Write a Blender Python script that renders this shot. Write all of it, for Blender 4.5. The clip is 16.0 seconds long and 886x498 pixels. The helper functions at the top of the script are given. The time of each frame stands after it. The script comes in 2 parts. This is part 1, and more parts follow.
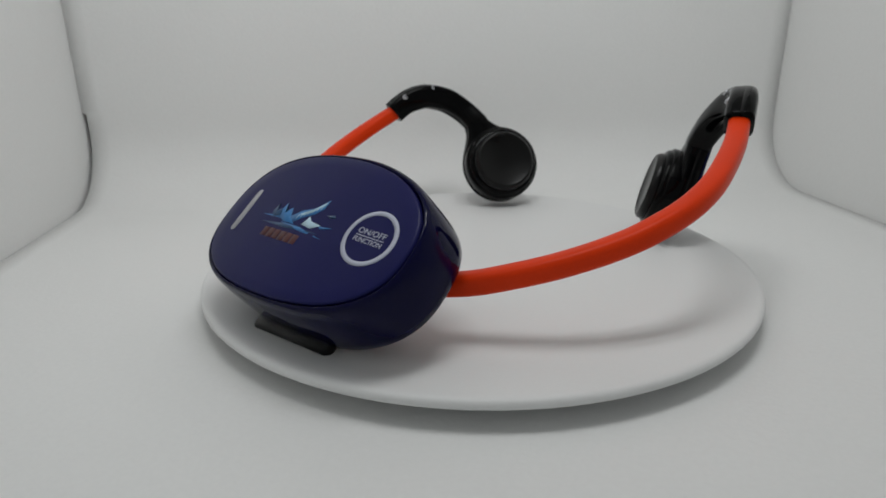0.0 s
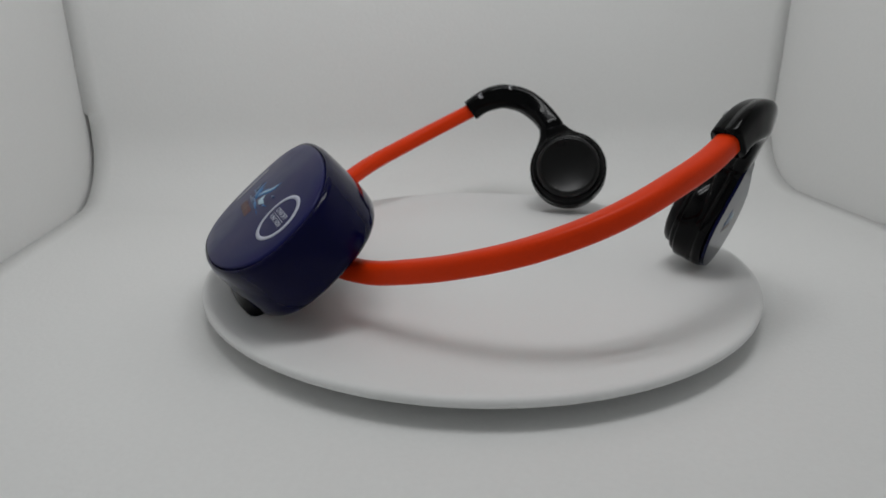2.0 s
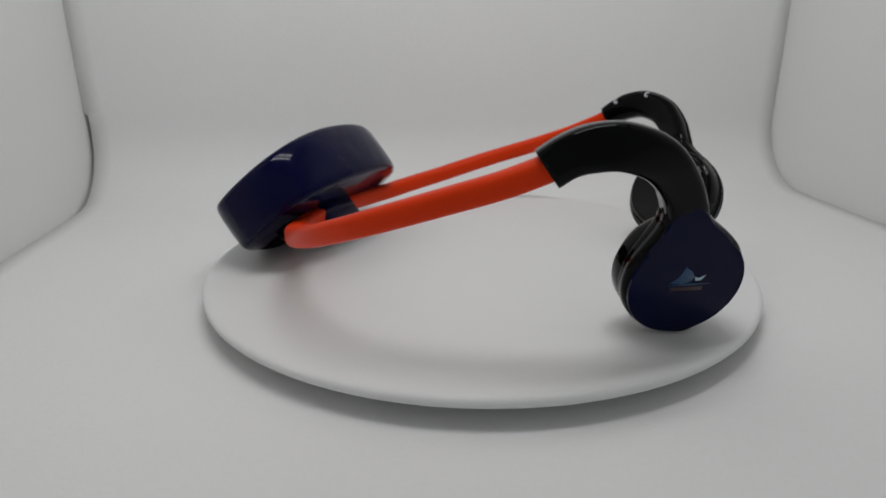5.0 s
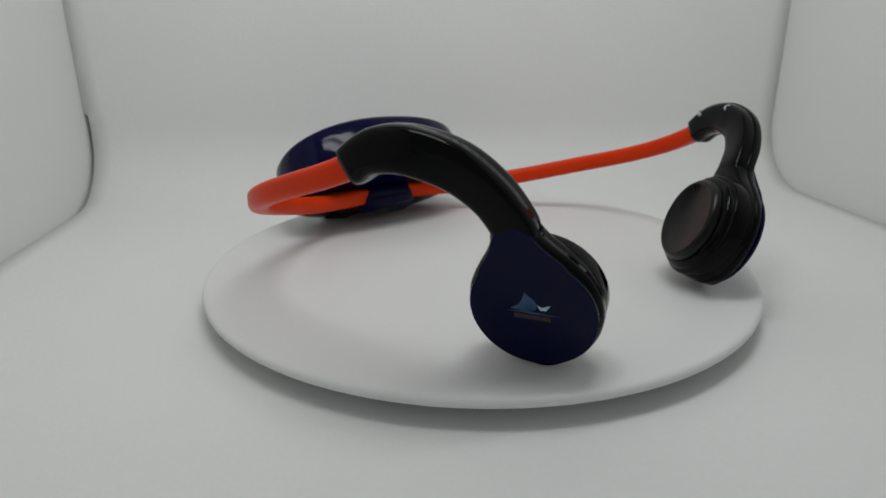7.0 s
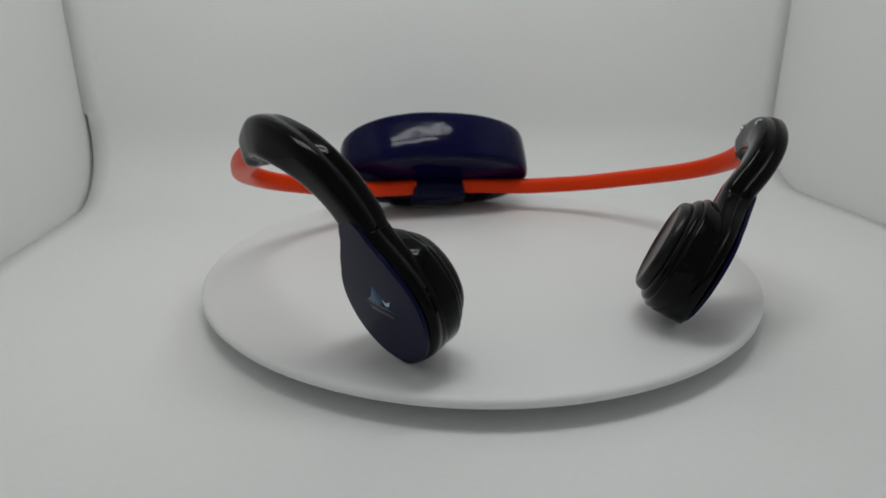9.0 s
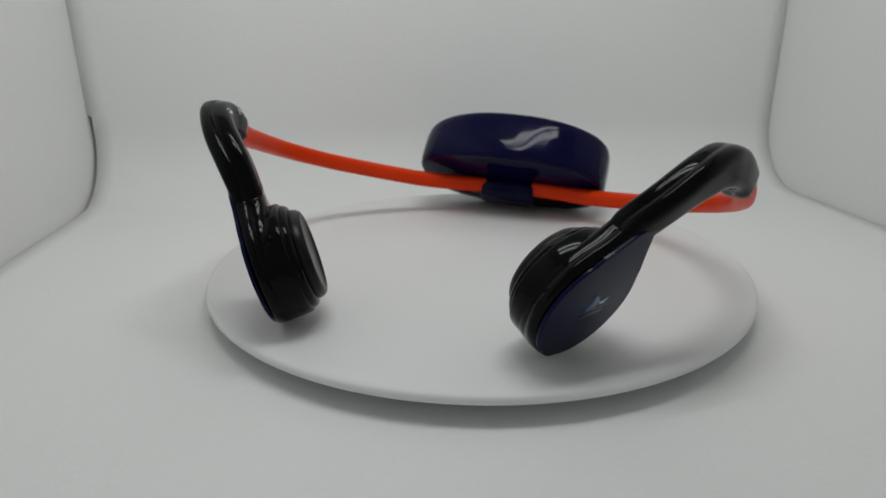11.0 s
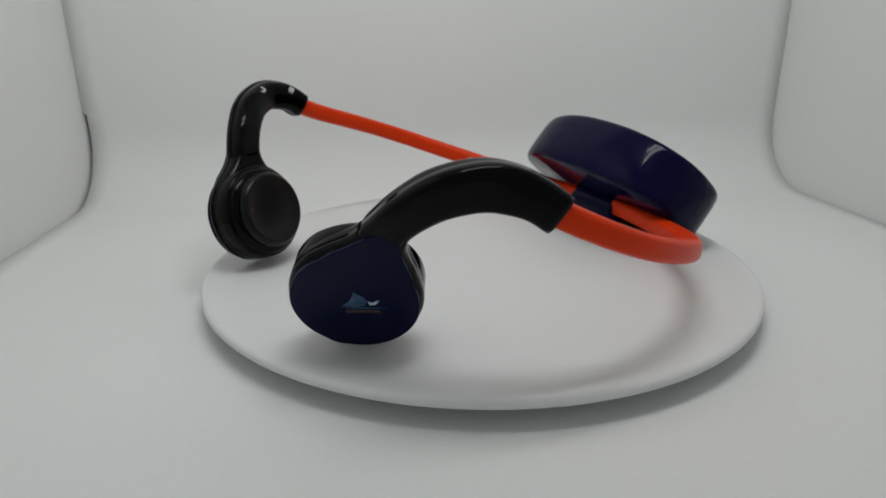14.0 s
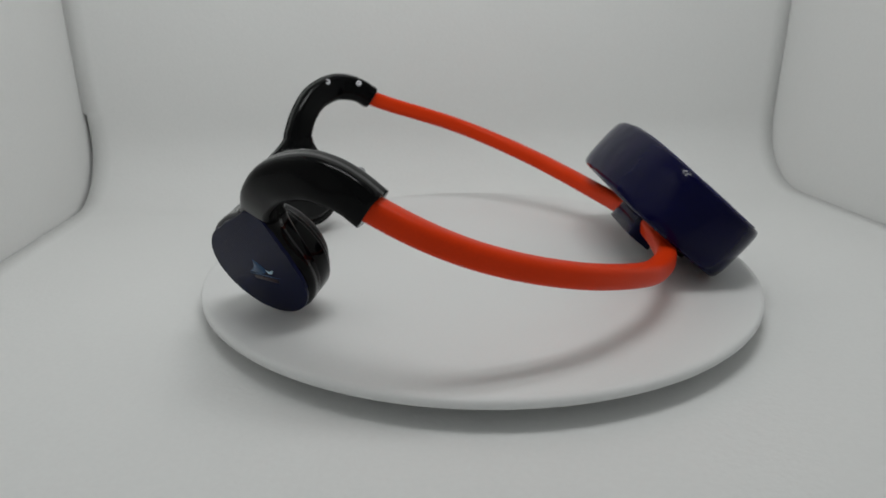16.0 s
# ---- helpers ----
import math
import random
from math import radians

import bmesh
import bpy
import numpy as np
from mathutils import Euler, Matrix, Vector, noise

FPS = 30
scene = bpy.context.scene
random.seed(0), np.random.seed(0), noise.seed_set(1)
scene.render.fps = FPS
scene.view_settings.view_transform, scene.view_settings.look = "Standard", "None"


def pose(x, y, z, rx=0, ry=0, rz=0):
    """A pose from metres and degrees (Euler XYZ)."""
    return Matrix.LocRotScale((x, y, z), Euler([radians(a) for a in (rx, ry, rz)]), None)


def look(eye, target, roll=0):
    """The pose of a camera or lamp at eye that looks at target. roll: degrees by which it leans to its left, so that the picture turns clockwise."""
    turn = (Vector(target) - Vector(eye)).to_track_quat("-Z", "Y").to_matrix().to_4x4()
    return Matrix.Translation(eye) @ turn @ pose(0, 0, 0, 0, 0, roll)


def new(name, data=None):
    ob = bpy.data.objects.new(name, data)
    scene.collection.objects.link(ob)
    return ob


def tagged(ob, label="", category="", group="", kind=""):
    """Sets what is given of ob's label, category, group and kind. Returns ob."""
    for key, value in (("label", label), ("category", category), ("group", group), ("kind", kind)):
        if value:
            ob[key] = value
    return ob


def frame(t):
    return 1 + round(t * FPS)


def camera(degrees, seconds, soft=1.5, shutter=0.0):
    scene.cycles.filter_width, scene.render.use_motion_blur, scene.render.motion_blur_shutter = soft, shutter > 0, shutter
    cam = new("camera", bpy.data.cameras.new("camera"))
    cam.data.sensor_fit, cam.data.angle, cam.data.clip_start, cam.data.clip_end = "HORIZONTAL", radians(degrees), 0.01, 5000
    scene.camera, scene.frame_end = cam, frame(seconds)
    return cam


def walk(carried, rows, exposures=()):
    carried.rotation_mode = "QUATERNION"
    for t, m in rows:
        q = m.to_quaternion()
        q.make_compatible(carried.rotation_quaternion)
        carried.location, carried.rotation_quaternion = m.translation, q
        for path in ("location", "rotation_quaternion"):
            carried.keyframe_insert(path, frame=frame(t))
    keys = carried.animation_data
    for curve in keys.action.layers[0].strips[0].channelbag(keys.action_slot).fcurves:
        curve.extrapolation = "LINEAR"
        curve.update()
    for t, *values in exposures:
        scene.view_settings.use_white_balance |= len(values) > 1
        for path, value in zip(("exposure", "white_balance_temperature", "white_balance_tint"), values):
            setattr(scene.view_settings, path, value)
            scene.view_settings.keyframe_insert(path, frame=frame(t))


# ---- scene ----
# One drawing unit: the turntable's radius is 100 units, 75 mm.
K = 0.00075

# ---------------------------------------------------------------- camera
EYE, AIM = (0.0, -227.1, 79.4), (90 - 19.31, 0, 3.28)
BACK = [(0.0, -1.5), (0.5, -3.0), (1.0, 0.0), (7.0, 0.0), (7.5, 1.0), (8.0, -0.5), (9.5, -0.5), (11.0, 3.2), (12.0, 4.3), (12.5, 4.3),
        (13.0, 1.5), (13.5, -1.0), (16.0, -1.0)]


def eye_pose(back):
    """The camera's pose, drawn back along its own view by so many units."""
    return pose(*(c * K for c in EYE), *AIM) @ pose(0, 0, back * K, 0, 0, -0.51)


cam = camera(69.33, 16.0, soft=1.7)
# the clip's own shallow focus: sharp at the turntable, soft at the sheet behind it
cam.data.dof.use_dof, cam.data.dof.focus_distance, cam.data.dof.aperture_fstop = True, 178 * K, 30.0
walk(cam, [(t, eye_pose(b)) for t, b in BACK],
     exposures=[(0.0, 0.03, 6500, 9), (1.0, -0.07, 6500, 10), (2.5, -0.07, 6500, 10.5), (3.5, -0.02, 6550, 12), (4.2, 0.0, 6550, 12.5), (6.3, 0.0, 6500, 8), (16.0, 0.0, 6500, 8)])

# ---------------------------------------------------------------- light
world = bpy.data.worlds.new("room")
scene.world = world
world.use_nodes = True
world.node_tree.nodes["Background"].inputs[0].default_value = (0.92, 0.97, 0.98, 1)
world.node_tree.nodes["Background"].inputs[1].default_value = 0.24


def panel_light(name, place, target, wide, deep, watts, colour=(1.0, 0.98, 0.95)):
    data = bpy.data.lights.new(name, "AREA")
    data.shape, data.size, data.size_y, data.energy, data.color = "RECTANGLE", wide * K, deep * K, watts, colour
    ob = new(name, data)
    ob.matrix_world = look([c * K for c in place], [c * K for c in target])
    return ob


for forward in (-50, -92):
    panel_light("led_strip", (8, forward, 352), (-80, forward + 220, 0), 205, 24, 0.117, (0.985, 1.0, 1.01))
scene.view_settings.exposure = 0.0


# ---------------------------------------------------------------- materials
def material(name, colour, rough=0.5, metal=0.0, spread=0.05, scale=40.0, bump=0.0, fine=400.0, coat=0.0, wave=0.0, spec=0.5):
    """A surface with a broad mottling, a fine grain in colour, gloss and relief; scale and fine are per metre."""
    m = bpy.data.materials.new(name)
    m.use_nodes = True
    nt = m.node_tree
    bs = nt.nodes["Principled BSDF"]
    co = nt.nodes.new("ShaderNodeTexCoord")
    n1, n2 = nt.nodes.new("ShaderNodeTexNoise"), nt.nodes.new("ShaderNodeTexNoise")
    n1.inputs["Scale"].default_value, n2.inputs["Scale"].default_value = scale, fine
    n1.inputs["Detail"].default_value, n2.inputs["Detail"].default_value = 4, 3
    for n in (n1, n2):
        nt.links.new(co.outputs["Object"], n.inputs["Vector"])
    add = nt.nodes.new("ShaderNodeMath")
    add.operation = "ADD"
    nt.links.new(n1.outputs["Fac"], add.inputs[0])
    nt.links.new(n2.outputs["Fac"], add.inputs[1])
    ramp = nt.nodes.new("ShaderNodeMapRange")
    ramp.inputs["From Min"].default_value, ramp.inputs["From Max"].default_value = 0.6, 1.4
    ramp.inputs["To Min"].default_value, ramp.inputs["To Max"].default_value = 1 - spread, 1 + spread
    nt.links.new(add.outputs[0], ramp.inputs["Value"])
    mul = nt.nodes.new("ShaderNodeVectorMath")
    mul.operation = "SCALE"
    mul.inputs[0].default_value = colour
    nt.links.new(ramp.outputs["Result"], mul.inputs["Scale"])
    nt.links.new(mul.outputs["Vector"], bs.inputs["Base Color"])
    rr = nt.nodes.new("ShaderNodeMapRange")
    rr.inputs["From Min"].default_value, rr.inputs["From Max"].default_value = 0.3, 0.7
    rr.inputs["To Min"].default_value, rr.inputs["To Max"].default_value = rough * 0.88, min(1.0, rough * 1.12)
    nt.links.new(n1.outputs["Fac"], rr.inputs["Value"])
    nt.links.new(rr.outputs["Result"], bs.inputs["Roughness"])
    bs.inputs["Metallic"].default_value = metal
    bs.inputs["Specular IOR Level"].default_value = spec
    bs.inputs["Coat Weight"].default_value, bs.inputs["Coat Roughness"].default_value = coat, 0.06
    if bump:
        bp = nt.nodes.new("ShaderNodeBump")
        bp.inputs["Strength"].default_value, bp.inputs["Distance"].default_value = bump, 0.0004
        nt.links.new(add.outputs[0], bp.inputs["Height"])
        nt.links.new(bp.outputs["Normal"], bs.inputs["Normal"])
        if wave:
            slow = nt.nodes.new("ShaderNodeTexNoise")
            slow.inputs["Scale"].default_value, slow.inputs["Detail"].default_value = 190, 0
            nt.links.new(co.outputs["Object"], slow.inputs["Vector"])
            bend = nt.nodes.new("ShaderNodeBump")
            bend.inputs["Strength"].default_value, bend.inputs["Distance"].default_value = wave, 0.002
            nt.links.new(slow.outputs["Fac"], bend.inputs["Height"])
            nt.links.new(bend.outputs["Normal"], bp.inputs["Normal"])
    return m


M_SHEET = material("white_fabric", (0.80, 0.80, 0.79), 0.85, spread=0.02, scale=14, bump=0.15, fine=900)
M_DISC = material("white_plastic", (0.76, 0.76, 0.755), 0.55, spread=0.015, scale=30, bump=0.04, fine=1500)
M_BASE = material("grey_plastic", (0.52, 0.52, 0.50), 0.6, spread=0.03, scale=40, bump=0.05, fine=1500)
M_BAND = material("orange_silicone", (0.72, 0.042, 0.004), 0.36, spread=0.06, scale=90, bump=0.05, fine=2500, spec=0.12)
M_BLUE = material("blue_gloss", (0.0018, 0.0018, 0.027), 0.09, spread=0.08, scale=120, bump=0.006, fine=1800, spec=0.13, wave=0.08)
M_FACE = material("blue_face", (0.009, 0.010, 0.074), 0.32, spread=0.06, scale=90, bump=0.01, fine=1800, spec=0.13)
M_BLACK = material("black_gloss", (0.0013, 0.0013, 0.0015), 0.075, spread=0.15, scale=150, bump=0.006, fine=2200, spec=0.11, wave=0.04)
M_PAD = material("black_rubber", (0.002, 0.002, 0.002), 0.30, spread=0.2, scale=150, bump=0.03, fine=3000, spec=0.24)
M_INLAY = material("navy_inlay", (0.0026, 0.0042, 0.027), 0.14, spread=0.12, scale=120, bump=0.006, fine=2000, spec=0.11)
M_PRINT = material("white_print", (0.446, 0.466, 0.558), 0.5, spread=0.05, scale=200)
M_GREY = material("grey_window", (0.36, 0.36, 0.38), 0.35, spread=0.08, scale=300)
M_CYAN = material("blue_print", (0.022, 0.16, 0.40), 0.4, spread=0.35, scale=300, fine=1500)
M_DIM = material("dim_blue_print", (0.009, 0.055, 0.14), 0.35, spread=0.4, scale=500, fine=2500)
M_MURK = material("dim_rust_print", (0.026, 0.006, 0.008), 0.4, spread=0.4, scale=500, fine=2500)
M_PALE = material("pale_print", (0.45, 0.62, 0.72), 0.4, spread=0.15, scale=300)
M_RUST = material("rust_print", (0.07, 0.014, 0.012), 0.45, spread=0.3, scale=400, fine=1500)
M_STEEL = material("screw_steel", (0.40, 0.40, 0.42), 0.42, metal=1.0, spread=0.1, scale=600)


# ---------------------------------------------------------------- mesh helpers
def V(*c):
    return Vector(c)


def part(name, bm, mat, parent=None, label="", smooth=True):
    """Links a bmesh (in metres) as one mesh object, under parent if given."""
    bmesh.ops.recalc_face_normals(bm, faces=bm.faces)
    me = bpy.data.meshes.new(name)
    bm.to_mesh(me)
    bm.free()
    for p in me.polygons:
        p.use_smooth = smooth
    me.materials.append(mat)
    ob = new(name, me)
    ob.parent = parent
    if label:
        ob["label"] = label
    return ob


def rings_mesh(rings, closed_ends=True, loop=False):
    """A skin over rings of points (units), each ring closed."""
    bm = bmesh.new()
    vs = [[bm.verts.new(Vector(p) * K) for p in ring] for ring in rings]
    n = len(vs[0])
    pairs = list(zip(vs, vs[1:])) + ([(vs[-1], vs[0])] if loop else [])
    for a, b in pairs:
        for i in range(n):
            bm.faces.new((a[i], a[(i + 1) % n], b[(i + 1) % n], b[i]))
    if closed_ends and not loop:
        for ring in (vs[0], vs[-1]):
            mid = bm.verts.new(sum((v.co for v in ring), Vector()) / n)
            for i in range(n):
                bm.faces.new((ring[i], ring[(i + 1) % n], mid))
    return bm


def spline(pts, steps=8):
    """Catmull-Rom through rows of numbers of any length."""
    pts = [np.array(p, float) for p in pts]
    ext = [2 * pts[0] - pts[1], *pts, 2 * pts[-1] - pts[-2]]
    out = []
    for i in range(1, len(ext) - 2):
        a, b, c, d = ext[i - 1:i + 3]
        for s in range(steps):
            t = s / steps
            out.append(0.5 * (2 * b + (c - a) * t + (2 * a - 5 * b + 4 * c - d) * t * t + (3 * b - a - 3 * c + d) * t ** 3))
    out.append(pts[-1])
    return out


def sweep(rows, sides, steps=8, around=28, power=2.0, low=-1.0, high=1.0, ends=True):
    """Rows of x, y, z, half thickness (along the side vector, which turns from the first of sides to the last), half width.
    The section is a superellipse; low and high cut its thickness, to part it into shells."""
    rows = spline(rows, steps)
    cum = [0.0]
    for a, b in zip(rows, rows[1:]):
        cum.append(cum[-1] + float(np.linalg.norm(b[:3] - a[:3])))
    turns = spline([tuple(v) for v in sides], 24)
    rings = []
    for i, r in enumerate(rows):
        a, b = rows[max(0, i - 1)], rows[min(len(rows) - 1, i + 1)]
        tang = Vector(b[:3] - a[:3]).normalized()
        sx = Vector(turns[min(len(turns) - 1, round(cum[i] / cum[-1] * (len(turns) - 1)))])
        sx = (sx - tang * sx.dot(tang)).normalized()
        sy = tang.cross(sx)
        ring = []
        for k in range(around):
            q = 2 * math.pi * k / around
            c, d = math.cos(q), math.sin(q)
            e = 2 / power
            ring.append(Vector(r[:3]) + sx * (r[3] * min(high, max(low, math.copysign(abs(c) ** e, c)))) + sy * (r[4] * math.copysign(abs(d) ** e, d)))
        rings.append(ring)
    return rings_mesh(rings, ends)


def frame_of(n, up):
    """Right, up and normal axes of a face with the normal n."""
    n = Vector(n).normalized()
    ey = (Vector(up) - n * Vector(up).dot(n)).normalized()
    return ey.cross(n), ey, n


def lathe(centre, axes, profile, around=64):
    """A turned solid: profile rows are (radius, height along the normal)."""
    ex, ey, n = axes
    return rings_mesh([[Vector(centre) + (ex * math.cos(q) + ey * math.sin(q)) * r + n * h
                        for q in (2 * math.pi * k / around for k in range(around))] for r, h in profile])


def slab(centre, axes, outline, low, high, bevel=0.15):
    """A plate with an outline (x, y in the face's plane) from low to high along the normal."""
    ex, ey, n = axes
    cx, cy = (sum(c) / len(outline) for c in zip(*outline))
    size = max(math.hypot(x - cx, y - cy) for x, y in outline)

    def ring(k, h):
        return [Vector(centre) + ex * (cx + (x - cx) * k) + ey * (cy + (y - cy) * k) + n * h for x, y in outline]
    inset = 1 - bevel / size
    return rings_mesh([ring(1, low), ring(1, high - bevel), ring(inset, high)])


def block(bm, lo, hi, turn=None):
    """Adds a box from lo to hi (units) to a bmesh."""
    made = bmesh.ops.create_cube(bm, size=1)["verts"]
    for v in made:
        p = Vector([(a + b) / 2 + c * (b - a) for a, b, c in zip(lo, hi, v.co)])
        v.co = (turn @ p if turn else p) * K
    return made


def oval(a, b, power, count=96):
    out = []
    for k in range(count):
        q = 2 * math.pi * k / count
        c, s = math.cos(q), math.sin(q)
        out.append((a * math.copysign(abs(c) ** (2 / power), c), b * math.copysign(abs(s) ** (2 / power), s)))
    return out


def lettering(name, text, size, centre, axes, lift, parent, mat, stretch=1.0):
    """A word in the built-in font, as a thin mesh lying on a face."""
    cu = bpy.data.curves.new(name, "FONT")
    cu.body, cu.size, cu.align_x, cu.align_y, cu.extrude = text, size, "CENTER", "CENTER", 0.04
    tmp = bpy.data.objects.new(name, cu)
    me = bpy.data.meshes.new_from_object(tmp)
    bpy.data.objects.remove(tmp)
    ex, ey, n = axes
    for v in me.vertices:
        v.co = (Vector(centre) + ex * (v.co.x * stretch) + ey * v.co.y + n * (lift + v.co.z)) * K
    me.materials.append(mat)
    ob = new(name, me)
    ob.parent = parent
    return ob


# ---------------------------------------------------------------- light box
FLOOR, DECK = -12.2, -3.4
TURN = Matrix.Rotation(radians(9), 3, "Z")
LEFT, RIGHT, REAR, FRONT, TOP = -193.0, 202.0, 144.5, -255.0, 360.0


def sheet_profile(radius=38.0):
    """Floor forward to rear, then up: rows of (y, z)."""
    rows = [(FRONT + 20 * k, FLOOR) for k in range(int((REAR - radius - FRONT) / 20) + 1)]
    for k in range(0, 13):
        q = radians(90 * k / 12)
        rows.append((REAR - radius + radius * math.sin(q), FLOOR + radius - radius * math.cos(q)))
    rows += [(REAR, z) for z in (35, 36.5, 60, 90, 130, 190, 250, 310, TOP - 3)]
    return rows


def build_sheet():
    """The seamless backdrop: a sheet that lies on the floor and bends up the rear."""
    bm = bmesh.new()
    cols = [i / 40 for i in range(41)]
    grid = []
    for under in (0, 1):
        layer = []
        for j, (y, z) in enumerate(sheet_profile()):
            row = []
            # the sheet's edge stands off the west wall along the bend
            edge = LEFT + (2.0 if FLOOR + 1 < z < 36 else 0.15)
            for c in cols:
                x = edge + (RIGHT - 0.15 - edge) * c
                w = 0.6 * noise.noise(Vector((x * 0.012, y * 0.012, z * 0.012)))
                row.append(bm.verts.new(TURN @ Vector((x, y + (1.2 * under), z + (w if z > FLOOR + 1 else 0) - 1.2 * under)) * K))
            layer.append(row)
        grid.append(layer)
    for layer in grid:
        for a, b in zip(layer, layer[1:]):
            for i in range(40):
                bm.faces.new((a[i], a[i + 1], b[i + 1], b[i]))
    for side in (0, 40):
        for j in range(len(grid[0]) - 1):
            bm.faces.new((grid[0][j][side], grid[0][j + 1][side], grid[1][j + 1][side], grid[1][j][side]))
    return tagged(part("backdrop", bm, M_SHEET), "white fabric backdrop sheet bent up from the floor", "backdrop", kind="structure")


def wall(name, lo, hi, mat, label, category="wall"):
    bm = bmesh.new()
    block(bm, lo, hi, TURN)
    return tagged(part(name, bm, mat, smooth=False), label, category, kind="structure")


build_sheet()
wall("wall_west", (LEFT - 8, FRONT, FLOOR - 6), (LEFT, REAR + 16, TOP), M_SHEET, "white fabric side wall of a light box")
wall("wall_east", (RIGHT, FRONT, FLOOR - 6), (RIGHT + 8, REAR + 16, TOP), M_SHEET, "white fabric side wall of a light box")
wall("wall_north", (LEFT, REAR + 8, FLOOR - 6), (RIGHT, REAR + 16, TOP), M_SHEET, "white fabric rear wall behind the backdrop")
wall("floor", (LEFT, FRONT, FLOOR - 6), (RIGHT, REAR + 8, FLOOR - 2), M_SHEET, "white fabric floor of a light box", "floor")
wall("ceiling", (LEFT - 8, FRONT, TOP), (RIGHT + 8, REAR + 16, TOP + 6), M_SHEET, "white fabric top of a light box", "ceiling")


# ---------------------------------------------------------------- turntable
def build_turntable():
    """A low drum with a thin plate that turns on it."""
    table = tagged(new("turntable"), "round white plastic turntable with a thin overhanging plate", "turntable")
    table.location = (-0.3 * K, 0.8 * K, FLOOR * K)
    up = (V(1, 0, 0), V(0, 1, 0), V(0, 0, 1))
    drum = [(0.5, 0), (68, 0), (70, 0.6), (70, 4.4), (69, 4.8), (0.5, 4.8)]
    part("base_drum", lathe((0, 0, 0), up, drum, 120), M_BASE, table, "grey plastic base drum")
    high = DECK - FLOOR
    rim = [(0.5, high - 3.0), (96.8, high - 3.0), (97.6, high - 2.8), (98, high - 2.3), (98, high - 1.3), (97.75, high - 0.7), (97.2, high - 0.25), (96.3, high - 0.04),
           (95.4, high), (60, high), (0.5, high)]
    top = part("plate", lathe((0, 0, 0), up, rim, 180), M_DISC, table)
    return table, top


turntable, plate = build_turntable()

# ---------------------------------------------------------------- headset
headset = tagged(new("swimming_headset"), "orange and black bone-conduction swimming headset with blue receiver box on turntable", "headset")

# The receiver box: middle of its face, and the face's axes.
FACE_AT = V(-76.2, 1.8, 27.5)
FACE = frame_of((-0.635, 0.08, 0.768), (0.77, 0, 0.635))


def on_face(x, y, h=0.0):
    return FACE_AT + FACE[0] * x + FACE[1] * y + FACE[2] * h


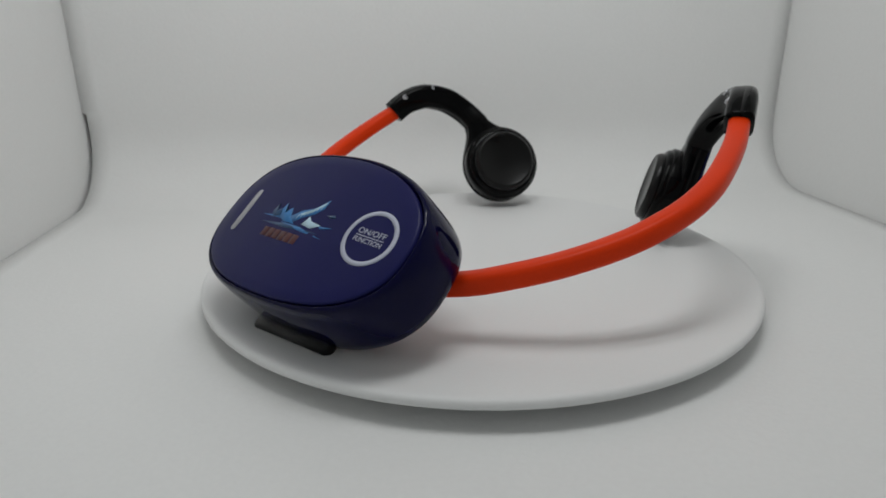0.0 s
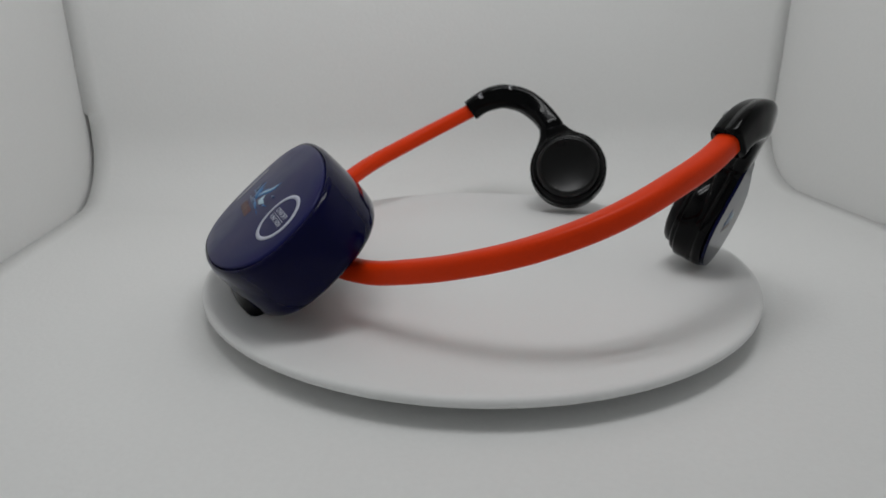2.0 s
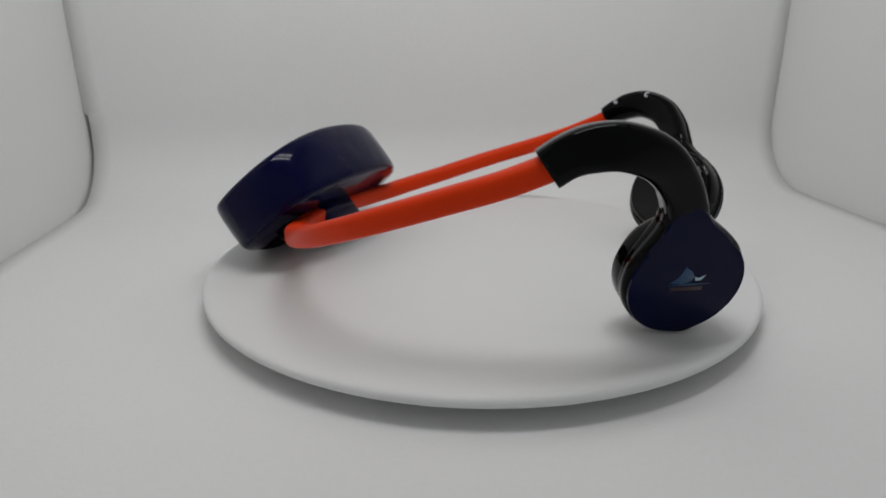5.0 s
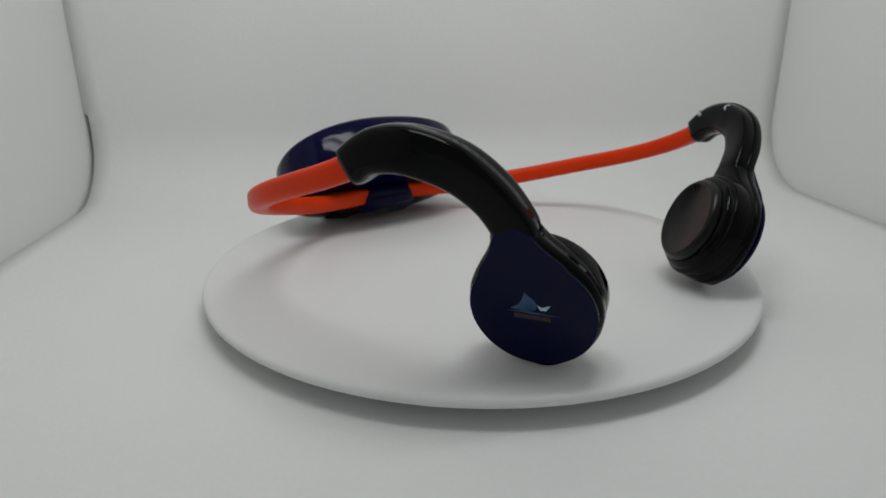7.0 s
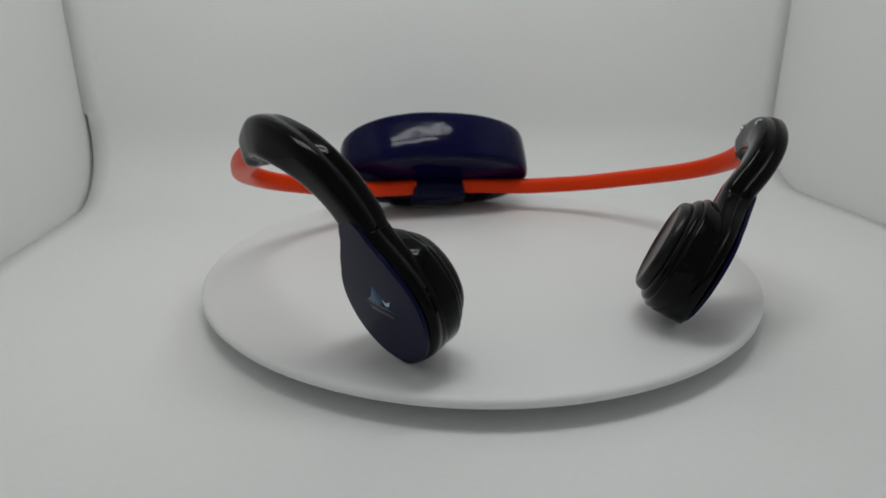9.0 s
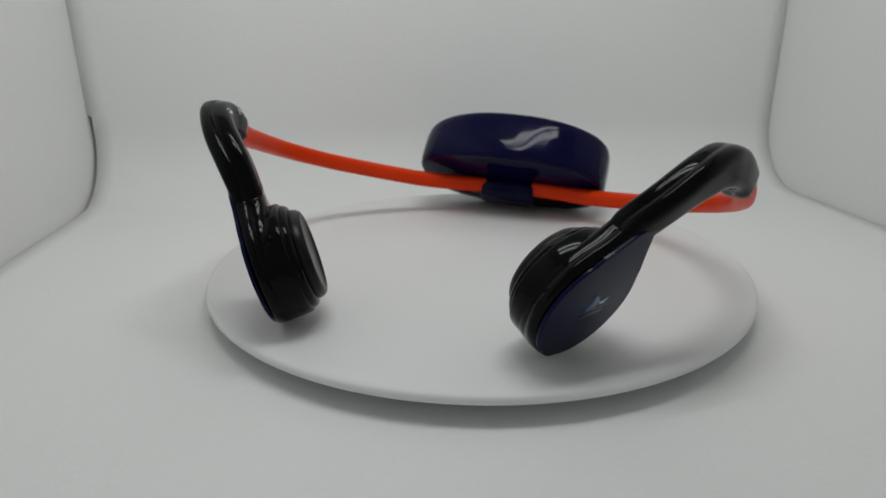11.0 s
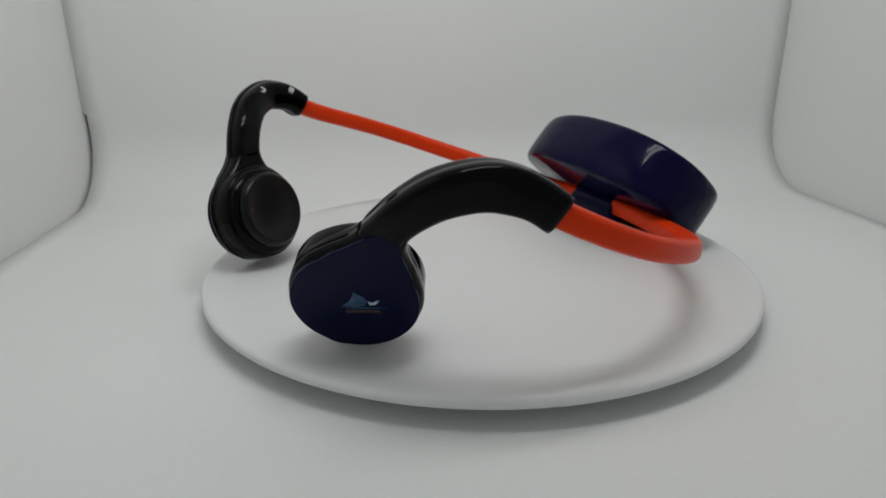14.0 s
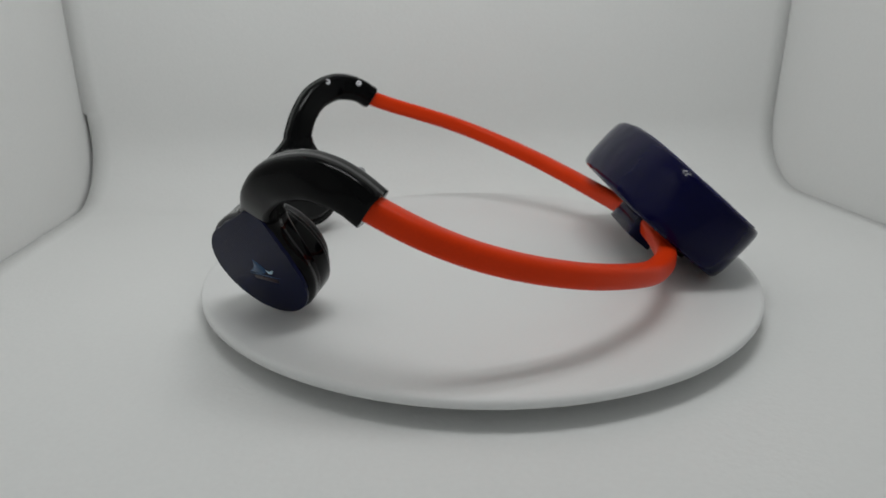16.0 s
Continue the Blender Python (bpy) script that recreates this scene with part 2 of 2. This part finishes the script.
def build_box():
    def ring(a, b, h, power=2.5):
        return [on_face(x, y, h) for x, y in oval(a * 0.99, b, power)]
    body = part("receiver_box", rings_mesh([
        ring(41.5, 23.3, -1.2), ring(41.8, 23.6, -0.4), ring(42.2, 24.0, -0.45), ring(42.7, 24.5, -1.0), ring(43.1, 24.9, -2.2), ring(43.4, 25.2, -6),
        ring(43.5, 25.3, -13), ring(43.4, 25.2, -17.5), ring(43.0, 24.8, -20.2), ring(42.2, 24.0, -21.3), ring(40.8, 22.7, -21.5), ring(20, 10, -21.6)]),
        M_BLUE, headset, "glossy dark blue oval receiver box")
    plate_rings = [(1.0, -1.5), (1.0, -0.5), (0.993, -0.15), (0.982, 0.0), (0.85, 0.0), (0.7, 0.0), (0.55, 0.0), (0.4, 0.0), (0.25, 0.0), (0.1, 0.0)]
    part("faceplate", rings_mesh([[on_face(x * k, y * k, h) for x, y in oval(41.0, 23.2, 2.4)] for k, h in plate_rings]), M_FACE, body)
    # ring-shaped button mark and its lettering
    at = on_face(28.3, 0.9)
    rows = []
    for r, h in ((6.9, 0.02), (6.9, 0.1), (8.2, 0.1), (8.2, 0.02)):
        rows.append([at + (FACE[0] * math.cos(q) + FACE[1] * math.sin(q)) * r + FACE[2] * h for q in (2 * math.pi * k / 64 for k in range(64))])
    part("button_ring", rings_mesh(rows, loop=True), M_PRINT, body, "white ring round the button")
    lettering("on_off_mark", "ON/OFF", 2.35, on_face(28.3, 2.3), FACE, 0.08, body, M_PRINT, 1.12)
    lettering("function_mark", "FUNCTION", 2.0, on_face(28.3, -0.3), FACE, 0.08, body, M_PRINT, 0.95)
    part("divider_line", slab(on_face(28.3, 1.0), FACE, [(-4.7, -0.1), (4.7, -0.1), (4.7, 0.1), (-4.7, 0.1)], 0.02, 0.1, 0.02), M_PRINT, body)
    # status window
    part("status_window", slab(on_face(-29.6, 0), FACE, [(x * 1.5, y * 7.8) for x, y in oval(1, 1, 5, 40)], 0.02, 0.14, 0.05), M_GREY, body, "frosted grey light bar")
    # leaping-fish emblem as plain shapes
    marks = [("emblem_streak", M_CYAN, [(-15, -0.6), (-6, 0.3), (0, 0.1), (-5, -0.9)]), ("emblem_streak", M_CYAN, [(-6, -1.6), (3, -2.0), (12.5, -3.6), (3, -3.0)]),
             ("emblem_splash", M_CYAN, [(-9, 0.2), (-7.6, 3.8), (-6.2, 0.9), (-4.4, 2.8), (-2.8, 0.2), (0, -1.6), (-5, -1.4)]),
             ("emblem_tail", M_CYAN, [(-3.2, 0.2), (0.4, 2.6), (4.2, 4.0), (7.2, 6.9), (7.0, 4.2), (5.0, 2.2), (1.6, 0.6), (-0.6, -1.0)]),
             ("emblem_stripe", M_PALE, [(0.0, 1.6), (3.6, 3.2), (6.8, 6.2), (6.6, 5.2), (4.0, 2.6), (0.8, 1.0)]),
             ("emblem_fin", M_PALE, [(3.0, -1.2), (4.2, 1.4), (5.6, 0.2), (9.6, -0.3), (6.6, -1.7)]),
             ("emblem_streak", M_CYAN, [(9, -0.6), (13.5, -0.2), (10, -1.2)]), ("emblem_streak", M_DIM, [(-13, -2.6), (-4, -2.0), (10.5, -2.6), (-3, -3.1)]),
             ("emblem_splash", M_DIM, [(-11.5, 0.6), (-10.6, 3.2), (-9.8, 1.0), (-8.4, 2.2), (-7.4, -0.2), (-10, -0.6)]),
             ("emblem_fleck", M_DIM, [(9.4, 2.6), (11.8, 3.2), (12.6, 2.6), (11.0, 2.2)])]
    for k, (name, mat, outline) in enumerate(marks):
        part(name, slab(on_face(-1.2, 0.4), FACE, [(x * 1.18, y * 1.15) for x, y in outline], 0.01, 0.05 + 0.012 * k, 0.01), mat, body)
    for k in range(7):
        x, y = -1.6 + 1.25 * k, 1.15 + 0.72 * k
        part("emblem_dash", slab(on_face(x, y), FACE, [(-0.12, -0.75), (0.16, -0.75), (0.5, 0.75), (0.22, 0.75)], 0.01, 0.15, 0.01), M_PALE, body)
    for k in range(6):
        x = -11.6 + 3.0 * k
        part("emblem_bar", slab(on_face(x, -5.6 - 0.06 * k), FACE, [(-1.35, -1.5), (1.35, -1.5), (1.5, 1.5), (-1.2, 1.5)], 0.01, 0.07, 0.01), M_RUST, body)
    # band clip on the underside and its rubber foot
    low = [(x, y) for x, y in oval(12, 5.8, 6, 48)]
    clip = part("band_clip", slab(on_face(-0.5, -0.8), FACE, low, -29.6, -21.0, 1.2), M_BLUE, headset, "blue clip that holds the band")
    part("clip_foot", slab(on_face(0, -9), FACE, oval(20, 6.5, 4, 48), -23.6, -21.0, 0.6), M_PAD, clip, "black rubber foot")
    out = (-FACE[1] + FACE[0] * 0.06).normalized()
    part("port_plug", slab(on_face(1.5, -24.4, -18.9), frame_of(out, FACE[2]), oval(16.5, 4.8, 3.0, 48), -2.5, 3.5, 1.1), M_PAD, body, "black rubber charging port plug")
    # the whole face is gently domed along its length
    ex, n = FACE[0], FACE[2]
    for ob in (body, *body.children):
        for v in ob.data.vertices:
            d = v.co / K - FACE_AT
            x, w = d.dot(ex), max(0.0, min(1.0, (d.dot(n) + 21) / 19))
            v.co += n * ((1.0 - x * x / (400 if x > 0 else 850)) * w * K)
    return body


def build_band():
    rows = [(42, -73.4, 51.0), (38, -74.6, 48.4), (28, -77.4, 44.3), (15.6, -79.6, 40.2), (2, -80.7, 35.6), (-11, -78.6, 30.8), (-25, -71.8, 25.2), (-37.5, -61, 20), (-47, -49, 15.8), (-54, -37, 12.6),
            (-59.5, -20, 10.5), (-61, 0, 10), (-59.5, 20, 9), (-55, 38, 8.4), (-46, 53, 10.2), (-35.7, 64.2, 12.8), (-17, 77.4, 18.5), (0, 83.8, 23.7), (14.7, 86.2, 28.9),
            (27, 85.2, 34.2), (38, 81.8, 39.8), (42, 80, 42.6)]
    return part("neck_band", sweep([(*r, 3.3, 3.3) for r in rows], [(0, 0, 1), (0, 0, 1)], 6, 32, 3.0), M_BAND, headset, "orange-red silicone neck band")


def build_hook(rows, face, axis, radius, start_side, screws, mark):
    """One ear hook that widens into its pod: rows run from the band's end to the neck; face is the middle of the pod's outer face, axis points out of it."""
    axes = frame_of(axis, (0, 0, 1))
    face, n = Vector(face), axes[2]
    lean = Vector(rows[-1][:3]) - face
    lean = (lean - n * lean.dot(n)).normalized()
    mid = face - n * 4.4
    neck = Vector(rows[-1][:3])
    rows = list(rows[:-1]) + [(*(neck + n * ((mid - neck).dot(n))), *rows[-1][3:])]
    k = radius / 17.2
    drop = [(21.2, 4.3, 6.0), (19.0, 4.35, 7.2), (16.5, 4.4, 9.1), (14.2, 4.4, 11.1), (11.5, 4.4, 13.2), (8, 4.4, 15.4), (4, 4.4, 16.8), (0, 4.4, 17.2), (-4, 4.4, 16.7), (-8, 4.4, 15.2),
            (-11.3, 4.4, 13.0), (-13.8, 4.4, 10.3), (-15.5, 4.4, 7.4), (-16.4, 4.4, 5.2), (-16.9, 4.4, 3.2), (-17.12, 4.3, 1.6), (-17.2, 4.2, 0.4)]
    drop = [(h * k, t, w * k) for h, t, w in drop]
    path = list(rows) + [(*(mid + lean * h), t, w) for h, t, w in drop]
    sides = [start_side, start_side, tuple(n), tuple(n), tuple(n)]
    hook = part("ear_hook", sweep(path, sides, 5, 48, 3.6, -1.0, 0.1), M_BLACK, headset, "glossy black plastic ear hook with pod")
    part("outer_shell", sweep([(*p[:3], p[3], p[4] + 0.14) for p in path], sides, 5, 48, 4.0, 0.02, 1.0), M_BLACK, hook)
    drum = [(0.5, -4.6), (16.4, -4.6), (17.0, -5.0), (17.15, -5.6), (17.15, -10.4), (16.95, -11.0), (16.6, -11.3), (16.1, -11.4), (15.9, -11.55), (15.95, -11.75), (16.05, -12.1), (15.6, -12.9),
            (14.7, -13.5), (13.9, -13.7), (0.5, -13.7)]
    inner = face + lean * 0.2
    part("pod", lathe(inner, axes, [(r * k, h) for r, h in drum]), M_BLACK, hook)
    pad = [(0.5, -13.2), (13.9, -13.2), (13.9, -14.4), (13.6, -15.4), (12.9, -16.2), (12.3, -16.5), (11.7, -16.4), (11.2, -16.1), (0.5, -15.9)]
    part("ear_pad", lathe(inner, axes, [(r * k, h) for r, h in pad]), M_PAD, hook, "matt black rubber ear pad")
    # teardrop inlay, flush in the outer face
    rim = radius - 0.7
    edge = [(2.2, 24.4), (3.6, 23.2), (4.7, 21.6)] + [((w - 0.7) * k, h * k) for h, w in ((19.0, 7.2), (16.5, 9.1), (14.2, 11.1))]
    edge += [(rim * math.cos(q), rim * math.sin(q)) for q in (radians(42 - 130 * i / 26) for i in range(27))]
    tear = [(0.0, 24.8)] + edge + [(0.0, -rim)] + [(-x, y) for x, y in reversed(edge)]
    part("inlay", slab(face, (lean.cross(n), lean, n), tear, -0.8, 0.2, 0.3), M_INLAY, hook, "glossy navy teardrop inlay", False)
    at = face + axes[0] * mark[0] + axes[1] * mark[1]
    grow = 1.22
    fish = [(-4.6, -1.0), (-3.0, 0.2), (-2.2, 1.6), (-1.6, 3.4), (-0.9, 2.6), (0.2, 1.8), (0.9, 0.5), (0.4, -0.7), (-1.6, -1.3)]
    part("emblem_wave", slab(at, axes, [(x * grow, y * grow) for x, y in fish], 0.16, 0.26, 0.02), M_DIM, hook)
    part("emblem_fin", slab(at, axes, [(x * grow, y * grow) for x, y in ((0.9, 0.6), (1.8, 0.1), (3.5, 0.9), (2.6, -0.5), (1.4, -0.6))], 0.16, 0.28, 0.02), M_PALE, hook)
    part("emblem_streak", slab(at, axes, [(-6.4, -1.9), (0, -1.5), (6.6, -1.9), (0.4, -2.15)], 0.16, 0.24, 0.02), M_DIM, hook)
    part("emblem_bar", slab(at, axes, [(-4.8, -4.0), (4.2, -4.0), (4.2, -2.6), (-4.8, -2.6)], 0.16, 0.26, 0.02), M_MURK, hook)
    skin = [v.co / K for ob in (hook, hook.children[0]) for v in ob.data.vertices]
    for place, way in screws:
        sc = frame_of(way, (0, 0, 1))
        # the screw sits in the arm's skin, where the line along its own axis comes out
        rise = max((p - Vector(place)).dot(sc[2]) for p in skin if (p - Vector(place)).cross(sc[2]).length < 1.6)
        part("screw", lathe(Vector(place) + sc[2] * (rise - 0.42), sc, [(0.1, -2.5), (1.25, -2.5), (1.25, 0.3), (1.0, 0.42), (0.6, 0.42), (0.5, 0.1), (0.1, 0.05)], 20), M_STEEL, hook, "small steel screw")
    return hook


build_box()
build_band()
build_hook([(37.6, -74.6, 48.2, 4.5, 4.9), (42, -73.4, 51.2, 4.6, 5.0), (47.2, -72.0, 53.0, 4.6, 5.4), (53.9, -69.2, 53.2, 4.6, 5.5), (61.2, -62.8, 49.8, 4.8, 5.4), (65.9, -56.4, 43.3, 4.8, 5.1),
            (68.3, -51.9, 36.2, 4.5, 5.3)], (71.6, -48.2, 13.2), (0.445, -0.855, -0.268), 16.75, (0.25, -0.97, 0),
           [((42.6, -70.4, 53.8), (-0.1, 0.8, 0.6)), ((55.6, -64.4, 55.4), (-0.05, 0.75, 0.66))], (0.4, 2.4))
build_hook([(37.6, 81.8, 39.6, 4.5, 4.9), (42, 79.8, 43.0, 4.6, 5.0), (47, 77.4, 45.4, 4.6, 5.4), (53, 74.0, 46.4, 4.6, 5.5), (60.2, 68.4, 44.2, 4.5, 5.4), (64.8, 61.6, 39.2, 4.4, 5.1),
            (67.2, 56.2, 33.6, 4.3, 5.3)], (71.4, 46.0, 12.5), (0.535, 0.74, -0.41), 17.3, (0.25, 0.95, -0.15),
           [((40.6, 78.6, 45.4), (-0.1, -0.8, 0.6)), ((53.6, 72.4, 49.2), (-0.1, -0.8, 0.6))], (2.2, 0.6))

# ---------------------------------------------------------------- movement
# The plate turns in starts: about a second on, a third of a second at rest.
SPIN = [(0.0, 0.0), (0.33, 0.0), (0.5, -3.0), (1.0, -12.2), (1.43, -19.9), (1.77, -19.9), (2.0, -24.1), (2.5, -32.8), (2.92, -40.4), (3.1, -40.6), (3.5, -47.8), (4.0, -57.6),
        (4.31, -63.0), (4.65, -63.0), (5.73, -82.0), (6.06, -82.0), (6.5, -89.7), (6.98, -98.6), (7.32, -98.7), (7.5, -101.4), (8.0, -110.4), (8.42, -117.8), (8.74, -117.9), (9.0, -123.2),
        (9.5, -132.0), (9.86, -138.5), (10.2, -138.5), (11.28, -157.6), (11.61, -157.6), (12.0, -164.4), (12.5, -173.1), (12.72, -176.9), (13.0, -177.3), (13.5, -186.4),
        (14.0, -195.6), (14.2, -199.0), (14.46, -199.6), (15.0, -209.4), (15.45, -217.3), (15.73, -217.6), (16.0, -222.1)]


def motions():
    walk(plate, [(t, pose(0, 0, 0, 0, 0, a)) for t, a in SPIN])
    walk(headset, [(t, pose(0, 0, 0, 0, 0, a + 51.41)) for t, a in SPIN])


motions()
